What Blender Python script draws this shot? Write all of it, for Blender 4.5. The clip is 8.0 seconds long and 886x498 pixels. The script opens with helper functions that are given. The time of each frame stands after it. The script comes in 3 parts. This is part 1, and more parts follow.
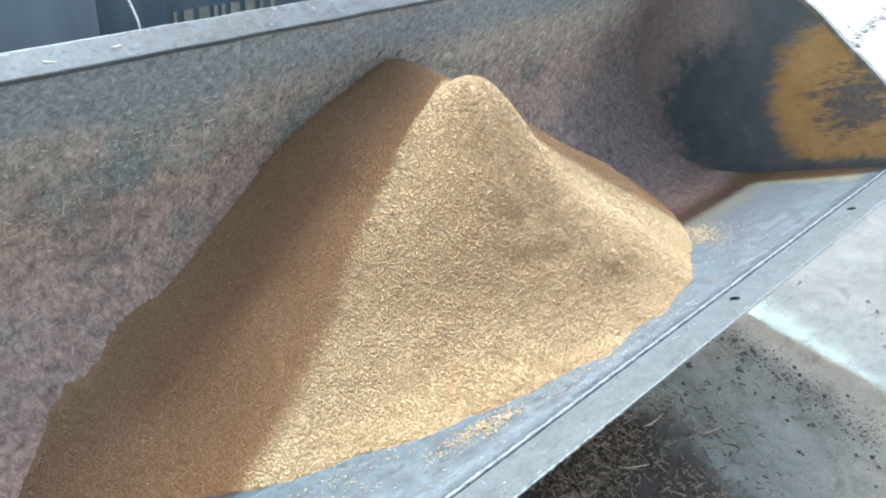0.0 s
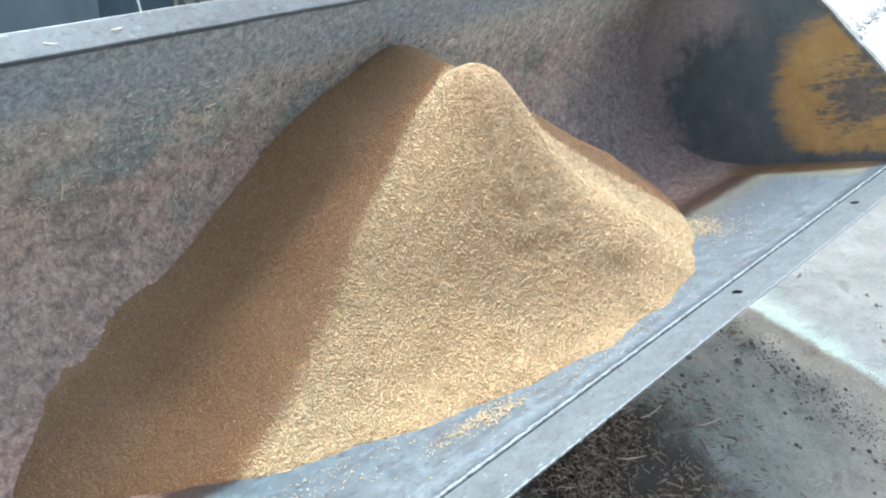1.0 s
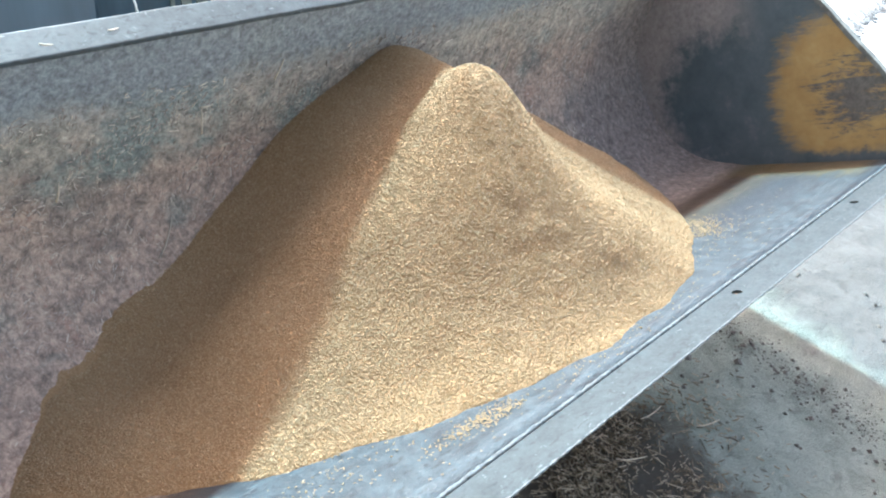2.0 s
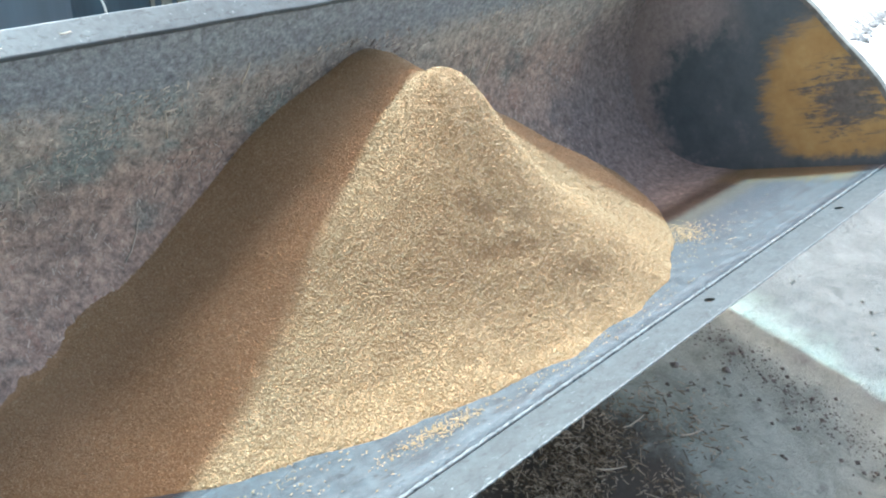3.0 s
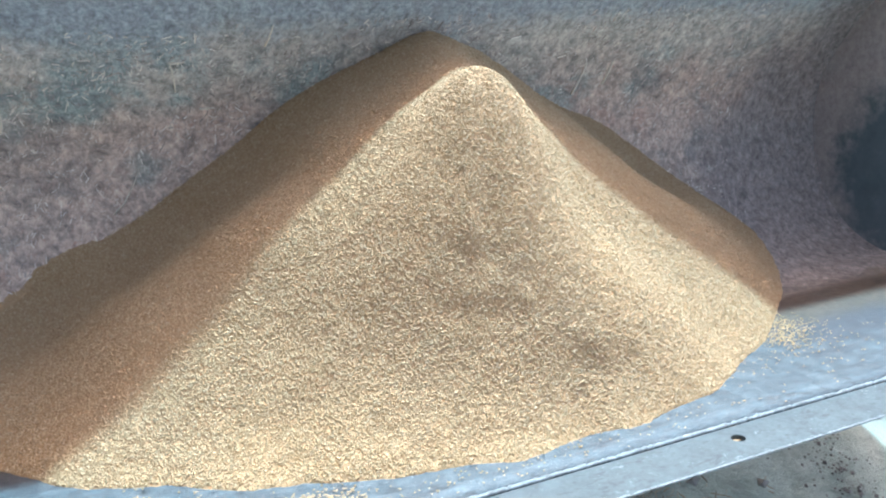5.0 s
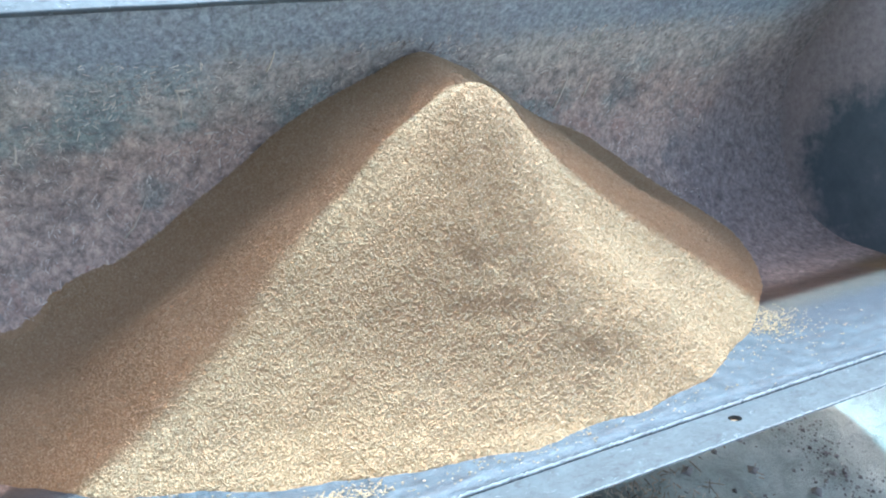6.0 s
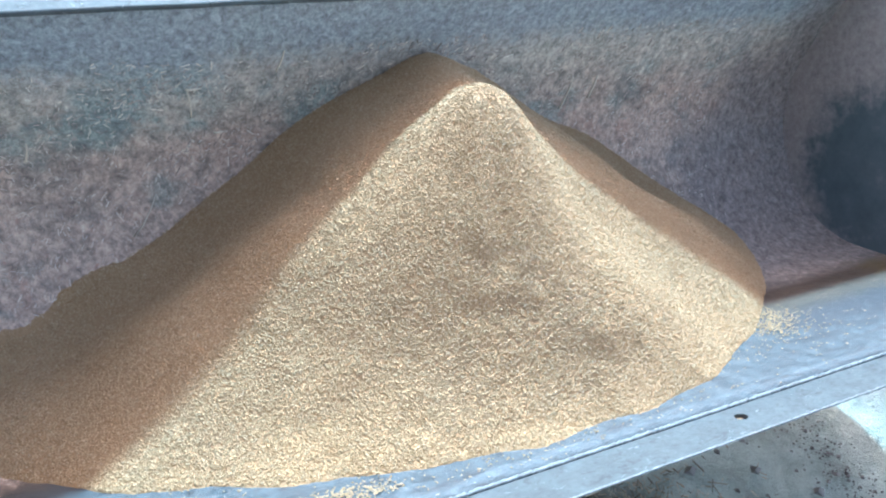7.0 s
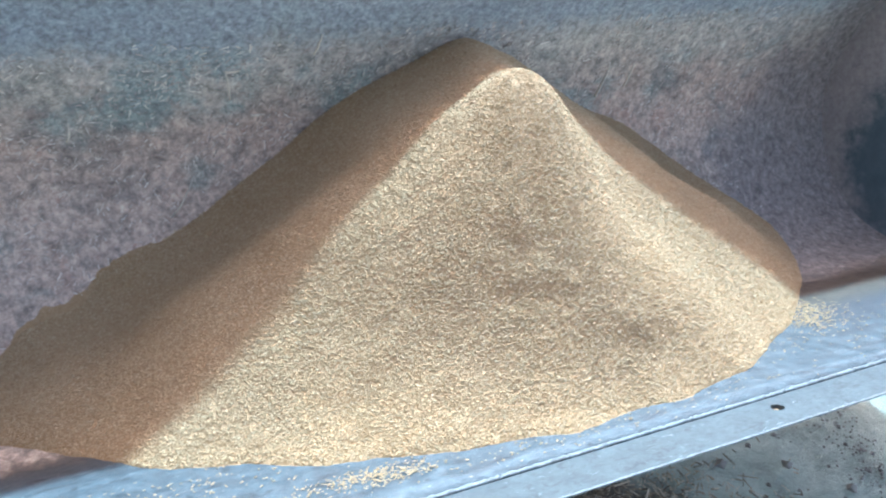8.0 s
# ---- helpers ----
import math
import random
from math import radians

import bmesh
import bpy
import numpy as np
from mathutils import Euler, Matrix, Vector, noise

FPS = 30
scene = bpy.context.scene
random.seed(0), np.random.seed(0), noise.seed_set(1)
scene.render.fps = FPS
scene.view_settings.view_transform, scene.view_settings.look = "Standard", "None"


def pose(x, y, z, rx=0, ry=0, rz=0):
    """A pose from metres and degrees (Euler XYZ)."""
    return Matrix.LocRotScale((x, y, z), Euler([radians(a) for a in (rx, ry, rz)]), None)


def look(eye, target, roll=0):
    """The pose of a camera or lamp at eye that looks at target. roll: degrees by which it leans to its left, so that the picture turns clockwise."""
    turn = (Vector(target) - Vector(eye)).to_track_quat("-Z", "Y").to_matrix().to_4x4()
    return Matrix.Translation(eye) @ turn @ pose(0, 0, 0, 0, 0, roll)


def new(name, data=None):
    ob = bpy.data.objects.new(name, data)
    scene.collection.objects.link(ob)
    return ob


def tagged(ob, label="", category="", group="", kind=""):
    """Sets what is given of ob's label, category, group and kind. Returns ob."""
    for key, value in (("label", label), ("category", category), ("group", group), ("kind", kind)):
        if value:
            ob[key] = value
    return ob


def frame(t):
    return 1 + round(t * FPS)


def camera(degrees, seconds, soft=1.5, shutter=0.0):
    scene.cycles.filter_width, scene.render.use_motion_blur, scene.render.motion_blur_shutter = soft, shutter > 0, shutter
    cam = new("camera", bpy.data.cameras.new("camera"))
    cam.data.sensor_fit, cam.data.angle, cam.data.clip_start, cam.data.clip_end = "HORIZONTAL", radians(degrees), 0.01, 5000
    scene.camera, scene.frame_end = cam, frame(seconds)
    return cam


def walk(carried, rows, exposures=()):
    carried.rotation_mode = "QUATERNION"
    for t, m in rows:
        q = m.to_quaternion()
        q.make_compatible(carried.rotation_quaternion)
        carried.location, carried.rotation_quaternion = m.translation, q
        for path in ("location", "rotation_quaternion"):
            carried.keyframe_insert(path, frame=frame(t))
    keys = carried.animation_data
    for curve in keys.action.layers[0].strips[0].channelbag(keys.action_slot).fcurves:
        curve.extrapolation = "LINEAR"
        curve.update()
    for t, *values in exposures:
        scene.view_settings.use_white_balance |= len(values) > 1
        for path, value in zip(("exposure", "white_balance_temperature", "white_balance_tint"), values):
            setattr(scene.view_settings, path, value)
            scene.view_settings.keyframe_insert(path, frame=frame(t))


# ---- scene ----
cam = camera(56.8, 8.0, soft=2.1, shutter=0.5)
PATH = [
    (0, (-1.468, -0.498, 1.595), (-0.203, 0.642, 0.544), 5.1),
    (0.5, (-1.464, -0.492, 1.597), (-0.207, 0.64, 0.53), 5.5),
    (1, (-1.466, -0.48, 1.593), (-0.207, 0.638, 0.515), 6.1),
    (1.2, (-1.466, -0.478, 1.587), (-0.206, 0.641, 0.51), 6.2),
    (2.3, (-1.457, -0.478, 1.589), (-0.189, 0.639, 0.519), 5.6),
    (2.5, (-1.445, -0.48, 1.59), (-0.174, 0.64, 0.527), 5.1),
    (3, (-1.374, -0.533, 1.587), (-0.136, 0.617, 0.517), 5.4),
    (3.5, (-1.256, -0.518, 1.576), (-0.082, 0.661, 0.466), 4.6),
    (3.8, (-1.144, -0.42, 1.575), (0.025, 0.68, 0.382), 7.9),
    (4, (-1.067, -0.406, 1.565), (0.068, 0.714, 0.358), 7.7),
    (4.2, (-1.007, -0.402, 1.564), (0.076, 0.763, 0.353), 7.2),
    (4.4, (-0.917, -0.429, 1.561), (0.027, 0.858, 0.356), 6.9),
    (4.5, (-0.882, -0.469, 1.553), (-0.015, 0.891, 0.369), 7.3),
    (4.7, (-0.825, -0.515, 1.553), (-0.074, 0.918, 0.377), 8.3),
    (5.8, (-0.888, -0.582, 1.572), (-0.086, 0.854, 0.435), 6.6),
    (6, (-0.916, -0.591, 1.575), (-0.088, 0.843, 0.453), 6.8),
    (6.5, (-0.934, -0.594, 1.579), (-0.093, 0.829, 0.454), 7.2),
    (7, (-0.937, -0.594, 1.575), (-0.105, 0.841, 0.457), 7.1),
    (7.5, (-0.932, -0.593, 1.57), (-0.115, 0.841, 0.441), 7.1),
    (8, (-0.955, -0.595, 1.562), (-0.182, 0.856, 0.423), 6.9),
]
walk(cam, [(t, look(eye, target, roll)) for t, eye, target, roll in PATH], [(0, 2.03, 4920, -8), (2.6, 1.96, 4880, -9), (4.0, 1.84, 4850, -10), (4.5, 1.93, 4800, -10), (5.8, 2.06, 4370, -9), (8, 2.06, 4380, -9)])

# ---- world, sun, large lights ----
world = bpy.data.worlds.new("sky")
scene.world = world
world.use_nodes = True
wn = world.node_tree.nodes
sky = wn.new("ShaderNodeTexSky")
sky.sky_type = "NISHITA"
sky.sun_disc = False
sky.sun_elevation = radians(53.7)
sky.air_density, sky.dust_density, sky.ozone_density = 1.0, 3.5, 0.3
sky.sun_rotation = radians(16.0)
wn["Background"].inputs["Strength"].default_value = 0.19
haze = wn.new("ShaderNodeMix")           # warm haze over the whole sky
haze.data_type, haze.blend_type = "RGBA", "MULTIPLY"
haze.inputs[0].default_value = 1.0
haze.inputs[7].default_value = (1.0, 0.645, 0.47, 1)
world.node_tree.links.new(sky.outputs["Color"], haze.inputs[6])
world.node_tree.links.new(haze.outputs[2], wn["Background"].inputs["Color"])

SUN_AZ, SUN_EL = 74.0, 53.7              # hazy sun from behind the machine; the top rim shades the rear of the heap
sun = new("sun", bpy.data.lights.new("sun", "SUN"))
sun.data.energy, sun.data.angle, sun.data.color = 2.35, radians(3.4), (0.90, 1.0, 0.97)
sun.matrix_world = look((math.cos(radians(SUN_AZ)) * math.cos(radians(SUN_EL)), math.sin(radians(SUN_AZ)) * math.cos(radians(SUN_EL)), math.sin(radians(SUN_EL))), (0, 0, 0))

# ---- small helpers ----
TILT = pose(0, 0, 0.66, -25)          # the bucket is rolled back by 25 degrees


def link_mesh(name, bm, material, parent=None, label="", smooth=False):
    me = bpy.data.meshes.new(name)
    bm.normal_update()
    bm.to_mesh(me)
    bm.free()
    me.materials.append(material)
    if smooth:
        me.polygons.foreach_set("use_smooth", [True] * len(me.polygons))
    ob = new(name, me)
    if parent:
        ob.parent = parent
    if label:
        ob["label"] = label
    return ob


def part(name, bm, material, parent, label="", smooth=False):
    return link_mesh(name, bm, material, parent, label, smooth)


def raw_mesh(name, verts, faces, material, parent=None, smooth=False):
    me = bpy.data.meshes.new(name)
    me.from_pydata(verts if isinstance(verts, list) else verts.tolist(), [], faces if isinstance(faces, list) else faces.tolist())
    me.materials.append(material)
    if smooth:
        me.polygons.foreach_set("use_smooth", [True] * len(me.polygons))
    me.update()
    ob = new(name, me)
    if parent:
        ob.parent = parent
    return ob


def box(bm, lo, hi, bevel=0.0, m=None):
    r = bmesh.ops.create_cube(bm, size=1.0)
    c = [(a + b) / 2 for a, b in zip(lo, hi)]
    d = [b - a for a, b in zip(lo, hi)]
    bmesh.ops.transform(bm, matrix=(m or Matrix()) @ Matrix.Translation(c) @ Matrix.Diagonal((*d, 1)), verts=r["verts"])
    if bevel:
        es = list({e for v in r["verts"] for e in v.link_edges})
        bmesh.ops.bevel(bm, geom=es, offset=bevel, segments=2, affect="EDGES", profile=0.6)
    return bm


def tube(bm, pts, radius, sides=8):
    rings = []
    for i, p in enumerate(pts):
        a, b = Vector(pts[max(i - 1, 0)]), Vector(pts[min(i + 1, len(pts) - 1)])
        q = (b - a).to_track_quat("Z", "Y").to_matrix()
        r = radius[i] if isinstance(radius, (list, tuple)) else radius
        rings.append([bm.verts.new(Vector(p) + q @ Vector((r * math.cos(k * math.tau / sides), r * math.sin(k * math.tau / sides), 0))) for k in range(sides)])
    for a, b in zip(rings, rings[1:]):
        for k in range(sides):
            bm.faces.new((a[k], a[(k + 1) % sides], b[(k + 1) % sides], b[k]))
    bm.faces.new(rings[0][::-1])
    bm.faces.new(rings[-1])
    return bm


# ---- materials ----
def material(name):
    m = bpy.data.materials.new(name)
    m.use_nodes = True
    return m, m.node_tree.nodes, m.node_tree.links, m.node_tree.nodes["Principled BSDF"]


def tex_noise(m, scale, detail=4.0, rough=0.6, stretch=None, distort=0.0):
    n, l = m.node_tree.nodes, m.node_tree.links
    tc = n.new("ShaderNodeTexCoord")
    mp = n.new("ShaderNodeMapping")
    if stretch:
        mp.inputs["Scale"].default_value = stretch
    t = n.new("ShaderNodeTexNoise")
    t.inputs["Scale"].default_value, t.inputs["Detail"].default_value, t.inputs["Roughness"].default_value = scale, detail, rough
    t.inputs["Distortion"].default_value = distort
    l.new(tc.outputs["Object"], mp.inputs["Vector"])
    l.new(mp.outputs["Vector"], t.inputs["Vector"])
    return t.outputs["Fac"]


def ramp(m, fac, stops):
    r = m.node_tree.nodes.new("ShaderNodeValToRGB")
    e = r.color_ramp.elements
    while len(e) < len(stops):
        e.new(0.5)
    for el, (p, c) in zip(e, stops):
        el.position = p
        el.color = (*c, 1) if len(c) == 3 else c
    m.node_tree.links.new(fac, r.inputs["Fac"])
    return r.outputs["Color"]


def grey(v):
    return (v, v, v)


def mix(m, fac, a, b, mode="MIX"):
    x = m.node_tree.nodes.new("ShaderNodeMix")
    x.data_type, x.blend_type = "RGBA", mode
    for s, v in ((x.inputs[0], fac), (x.inputs[6], a), (x.inputs[7], b)):
        if hasattr(v, "node"):
            m.node_tree.links.new(v, s)
        else:
            s.default_value = v if isinstance(v, float) else (*v, 1)
    return x.outputs[2]


def calc(m, op, a, b=0.0, clamp=False):
    x = m.node_tree.nodes.new("ShaderNodeMath")
    x.operation, x.use_clamp = op, clamp
    for s, v in ((x.inputs[0], a), (x.inputs[1], b)):
        if hasattr(v, "node"):
            m.node_tree.links.new(v, s)
        else:
            s.default_value = v
    return x.outputs[0]


def span(m, v, lo, hi):
    x = m.node_tree.nodes.new("ShaderNodeMapRange")
    x.interpolation_type = "SMOOTHSTEP"
    m.node_tree.links.new(v, x.inputs["Value"])
    x.inputs["From Min"].default_value, x.inputs["From Max"].default_value = lo, hi
    return x.outputs["Result"]


def coords(m):
    tc = m.node_tree.nodes.new("ShaderNodeTexCoord")
    sp = m.node_tree.nodes.new("ShaderNodeSeparateXYZ")
    m.node_tree.links.new(tc.outputs["Object"], sp.inputs[0])
    return sp.outputs[0], sp.outputs[1], sp.outputs[2]


def bump(m, height, strength, distance, prev=None):
    b = m.node_tree.nodes.new("ShaderNodeBump")
    b.inputs["Strength"].default_value, b.inputs["Distance"].default_value = strength, distance
    m.node_tree.links.new(height, b.inputs["Height"])
    if prev:
        m.node_tree.links.new(prev, b.inputs["Normal"])
    return b.outputs["Normal"]


def finish(m, colour, rough, normal=None, metal=None):
    b = m.node_tree.nodes["Principled BSDF"]
    for key, v in (("Base Color", colour), ("Roughness", rough), ("Normal", normal), ("Metallic", metal)):
        if v is None:
            continue
        if hasattr(v, "node"):
            m.node_tree.links.new(v, b.inputs[key])
        elif isinstance(v, tuple):
            b.inputs[key].default_value = (*v, 1)
        else:
            b.inputs[key].default_value = v
    return m


def mat_galvanised(name, tone=1.0):
    m, n, l, b = material(name)
    big = tex_noise(m, 20.0, 7, 0.75)
    fine = tex_noise(m, 110.0, 5, 0.75)
    scr = tex_noise(m, 55.0, 5, 0.7, (0.8, 1.2, 1.2), 1.5)
    c = ramp(m, big, [(0.3, (0.065 * tone, 0.077 * tone, 0.086 * tone)), (0.7, (0.145 * tone, 0.168 * tone, 0.182 * tone))])
    c = mix(m, span(m, fine, 0.56, 0.72), c, (0.07, 0.075, 0.08))
    pits = tex_noise(m, 75.0, 4, 0.65, (0.5, 1.0, 1.0), 0.9)
    c = mix(m, calc(m, "MULTIPLY", span(m, pits, 0.54, 0.66), 0.7), c, (0.05 * tone, 0.055 * tone, 0.06 * tone))
    c = mix(m, span(m, scr, 0.62, 0.72), c, (0.27, 0.30, 0.32))
    return finish(m, c, ramp(m, fine, [(0.3, grey(0.42)), (0.7, grey(0.62))]), bump(m, fine, 0.25, 0.002), 0.1)


def mat_shell():
    """Inside of the bucket: bright worn floor, dirty brown back with dried feed, bare grey band under the rim."""
    m, n, l, b = material("bucket_inside_steel")
    x, s, h = coords(m)
    big = tex_noise(m, 5.0, 5, 0.62)
    mid = tex_noise(m, 30.0, 7, 0.78)
    fine = tex_noise(m, 120.0, 4, 0.7)
    streak = tex_noise(m, 26.0, 4, 0.65, (0.35, 1.6, 1.6), 0.4)
    speck = tex_noise(m, 260.0, 2, 0.6, (0.5, 1, 1))
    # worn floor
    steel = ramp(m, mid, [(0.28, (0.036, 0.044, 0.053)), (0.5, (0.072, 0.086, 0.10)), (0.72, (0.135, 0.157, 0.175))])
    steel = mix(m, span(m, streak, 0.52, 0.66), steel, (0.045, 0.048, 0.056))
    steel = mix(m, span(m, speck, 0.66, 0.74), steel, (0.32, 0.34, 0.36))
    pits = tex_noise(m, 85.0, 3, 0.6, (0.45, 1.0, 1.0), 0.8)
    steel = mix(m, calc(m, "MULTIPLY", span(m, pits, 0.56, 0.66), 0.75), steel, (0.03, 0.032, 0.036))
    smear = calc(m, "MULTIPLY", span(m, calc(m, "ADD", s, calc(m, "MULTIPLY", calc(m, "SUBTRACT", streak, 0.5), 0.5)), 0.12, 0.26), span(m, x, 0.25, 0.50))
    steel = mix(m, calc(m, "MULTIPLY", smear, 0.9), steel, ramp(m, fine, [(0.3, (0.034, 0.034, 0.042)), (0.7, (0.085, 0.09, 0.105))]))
    # caked back
    dirt = ramp(m, mid, [(0.24, (0.18, 0.175, 0.17)), (0.40, (0.36, 0.325, 0.30)), (0.52, (0.51, 0.44, 0.40)), (0.63, (0.64, 0.57, 0.51)), (0.76, (0.80, 0.74, 0.66))])
    teal = ramp(m, fine, [(0.3, (0.22, 0.24, 0.235)), (0.7, (0.50, 0.51, 0.49))])
    dirt = mix(m, span(m, big, 0.52, 0.64), dirt, teal)
    dirt = mix(m, span(m, tex_noise(m, 9.0, 5, 0.7, (1.0, 1.4, 0.6)), 0.56, 0.68), dirt, (0.43, 0.335, 0.295))
    dirt = mix(m, span(m, speck, 0.64, 0.72), dirt, (0.66, 0.60, 0.52))
    # bare band below the rim
    edge = calc(m, "ADD", h, calc(m, "MULTIPLY", calc(m, "SUBTRACT", mid, 0.5), 0.16))
    band = ramp(m, fine, [(0.3, (0.27, 0.28, 0.30)), (0.7, (0.42, 0.43, 0.45))])
    dirt = mix(m, span(m, edge, 0.615, 0.68), dirt, band)
    # redder crust low down, greener and greyer above it
    lay = calc(m, "ADD", h, calc(m, "MULTIPLY", calc(m, "SUBTRACT", big, 0.5), 0.30))
    dirt = mix(m, 1.0, dirt, ramp(m, lay, [(0.48, (1.0, 0.90, 0.78)), (0.58, (0.95, 1.0, 0.92)), (0.70, (0.86, 0.90, 0.92))]), "MULTIPLY")
    blot = tex_noise(m, 3.2, 4, 0.6, (1.0, 1.3, 1.3), 0.6)
    dirt = mix(m, span(m, blot, 0.56, 0.70), dirt, mix(m, 0.45, dirt, (0.10, 0.115, 0.12)))
    # dirt with shade painted in, darker low down towards the right end
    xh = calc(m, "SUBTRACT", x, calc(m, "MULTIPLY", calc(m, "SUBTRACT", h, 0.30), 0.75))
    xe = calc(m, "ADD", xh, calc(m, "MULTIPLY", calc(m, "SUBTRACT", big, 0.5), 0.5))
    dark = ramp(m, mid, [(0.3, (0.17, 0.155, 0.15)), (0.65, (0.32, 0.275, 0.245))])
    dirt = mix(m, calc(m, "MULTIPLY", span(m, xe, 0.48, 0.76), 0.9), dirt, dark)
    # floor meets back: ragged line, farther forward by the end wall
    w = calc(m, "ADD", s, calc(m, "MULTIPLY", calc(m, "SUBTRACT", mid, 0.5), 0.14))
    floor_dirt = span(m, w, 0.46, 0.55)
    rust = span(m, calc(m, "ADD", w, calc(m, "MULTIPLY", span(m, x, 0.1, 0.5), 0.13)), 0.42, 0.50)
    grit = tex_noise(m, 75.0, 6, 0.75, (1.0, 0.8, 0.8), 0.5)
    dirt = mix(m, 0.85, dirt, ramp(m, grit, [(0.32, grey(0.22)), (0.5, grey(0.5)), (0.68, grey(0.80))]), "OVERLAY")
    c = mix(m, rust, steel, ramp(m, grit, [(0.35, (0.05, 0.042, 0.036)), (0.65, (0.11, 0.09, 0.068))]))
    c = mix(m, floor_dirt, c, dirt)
    # yellow paint left on the floor beside the end wall
    xy = calc(m, "ADD", x, calc(m, "MULTIPLY", calc(m, "SUBTRACT", streak, 0.5), 0.22))
    ys = calc(m, "MULTIPLY", span(m, xy, 0.86, 0.95), span(m, s, 0.06, 0.12))
    ys = calc(m, "MULTIPLY", ys, calc(m, "SUBTRACT", 1.0, floor_dirt))
    c = mix(m, calc(m, "MULTIPLY", ys, 0.7), c, (0.15, 0.12, 0.055))
    rough = mix(m, floor_dirt, ramp(m, mid, [(0.3, grey(0.34)), (0.7, grey(0.55))]), grey(0.85))
    metal = calc(m, "MULTIPLY", calc(m, "SUBTRACT", 1.0, rust), 0.12)
    nrm = bump(m, fine, 0.35, 0.002, bump(m, mid, 0.5, 0.006))
    return finish(m, c, rough, nrm, metal)


def mat_side():
    """End wall inside: yellow paint at the front, rubbed through in a ragged arc, blue-black behind it."""
    m, n, l, b = material("side_plate_paint")
    x, s, h = coords(m)
    mid = tex_noise(m, 14.0, 6, 0.7)
    fine = tex_noise(m, 70.0, 4, 0.7)
    brush = tex_noise(m, 30.0, 6, 0.72, (1, 0.45, 2.0), 0.8)
    yellow = ramp(m, mid, [(0.3, (0.36, 0.235, 0.085)), (0.6, (0.46, 0.33, 0.13)), (0.8, (0.50, 0.41, 0.19))])
    dark = ramp(m, mid, [(0.3, (0.075, 0.11, 0.125)), (0.6, (0.125, 0.155, 0.175)), (0.78, (0.22, 0.225, 0.235))])
    # distance from the worn-through centre at the front corner
    ds = calc(m, "SUBTRACT", s, 0.13)
    dh = calc(m, "MULTIPLY", calc(m, "SUBTRACT", h, 0.20), 0.98)
    r = calc(m, "SQRT", calc(m, "ADD", calc(m, "MULTIPLY", ds, ds), calc(m, "MULTIPLY", dh, dh)))
    r = calc(m, "ADD", r, calc(m, "ADD", calc(m, "MULTIPLY", calc(m, "SUBTRACT", brush, 0.5), 0.13), calc(m, "MULTIPLY", calc(m, "SUBTRACT", mid, 0.5), 0.10)))
    c = mix(m, span(m, r, 0.205, 0.285), yellow, dark)
    es, eh = calc(m, "SUBTRACT", s, 0.52), calc(m, "SUBTRACT", h, 0.20)
    rc = calc(m, "SQRT", calc(m, "ADD", calc(m, "MULTIPLY", es, es), calc(m, "MULTIPLY", eh, eh)))
    rc = calc(m, "ADD", rc, calc(m, "MULTIPLY", calc(m, "SUBTRACT", mid, 0.5), 0.26))
    rc = calc(m, "MULTIPLY", span(m, rc, 0.18, 0.30), span(m, s, 0.36, 0.56))
    c = mix(m, calc(m, "MULTIPLY", rc, 0.8), c, ramp(m, fine, [(0.3, (0.30, 0.27, 0.255)), (0.7, (0.52, 0.465, 0.43))]))
    bare = ramp(m, fine, [(0.3, (0.10, 0.095, 0.088)), (0.7, (0.19, 0.185, 0.165))])
    rb = calc(m, "ADD", r, calc(m, "MULTIPLY", calc(m, "SUBTRACT", brush, 0.5), 0.30))
    c = mix(m, span(m, rb, 0.13, 0.05), c, bare)
    low = calc(m, "ADD", h, calc(m, "MULTIPLY", calc(m, "SUBTRACT", mid, 0.5), 0.08))
    c = mix(m, span(m, low, 0.05, 0.02), c, dark)
    return finish(m, c, ramp(m, mid, [(0.3, grey(0.5)), (0.7, grey(0.75))]), bump(m, fine, 0.2, 0.002), 0.0)


def mat_grain(name, kernels):
    m, n, l, b = material(name)
    big = tex_noise(m, 7.0, 4, 0.6)
    fine = tex_noise(m, 180.0, 3, 0.7)
    base = ramp(m, big, [(0.3, (0.40, 0.275, 0.14)), (0.7, (0.455, 0.335, 0.195))])
    if kernels:
        g = n.new("ShaderNodeNewGeometry")
        c = mix(m, 0.75, base, ramp(m, g.outputs["Random Per Island"], [(0.0, (0.31, 0.215, 0.10)), (0.2, (0.39, 0.285, 0.145)), (0.75, (0.455, 0.35, 0.20)), (1.0, (0.55, 0.45, 0.30))]))
        return finish(m, c, 0.72)
    # body darker than the kernels, painting in the shade of the gaps between them
    c = mix(m, 0.6, base, ramp(m, fine, [(0.3, (0.21, 0.125, 0.052)), (0.65, (0.39, 0.27, 0.14))]))
    return finish(m, c, 0.85, bump(m, fine, 0.8, 0.004))


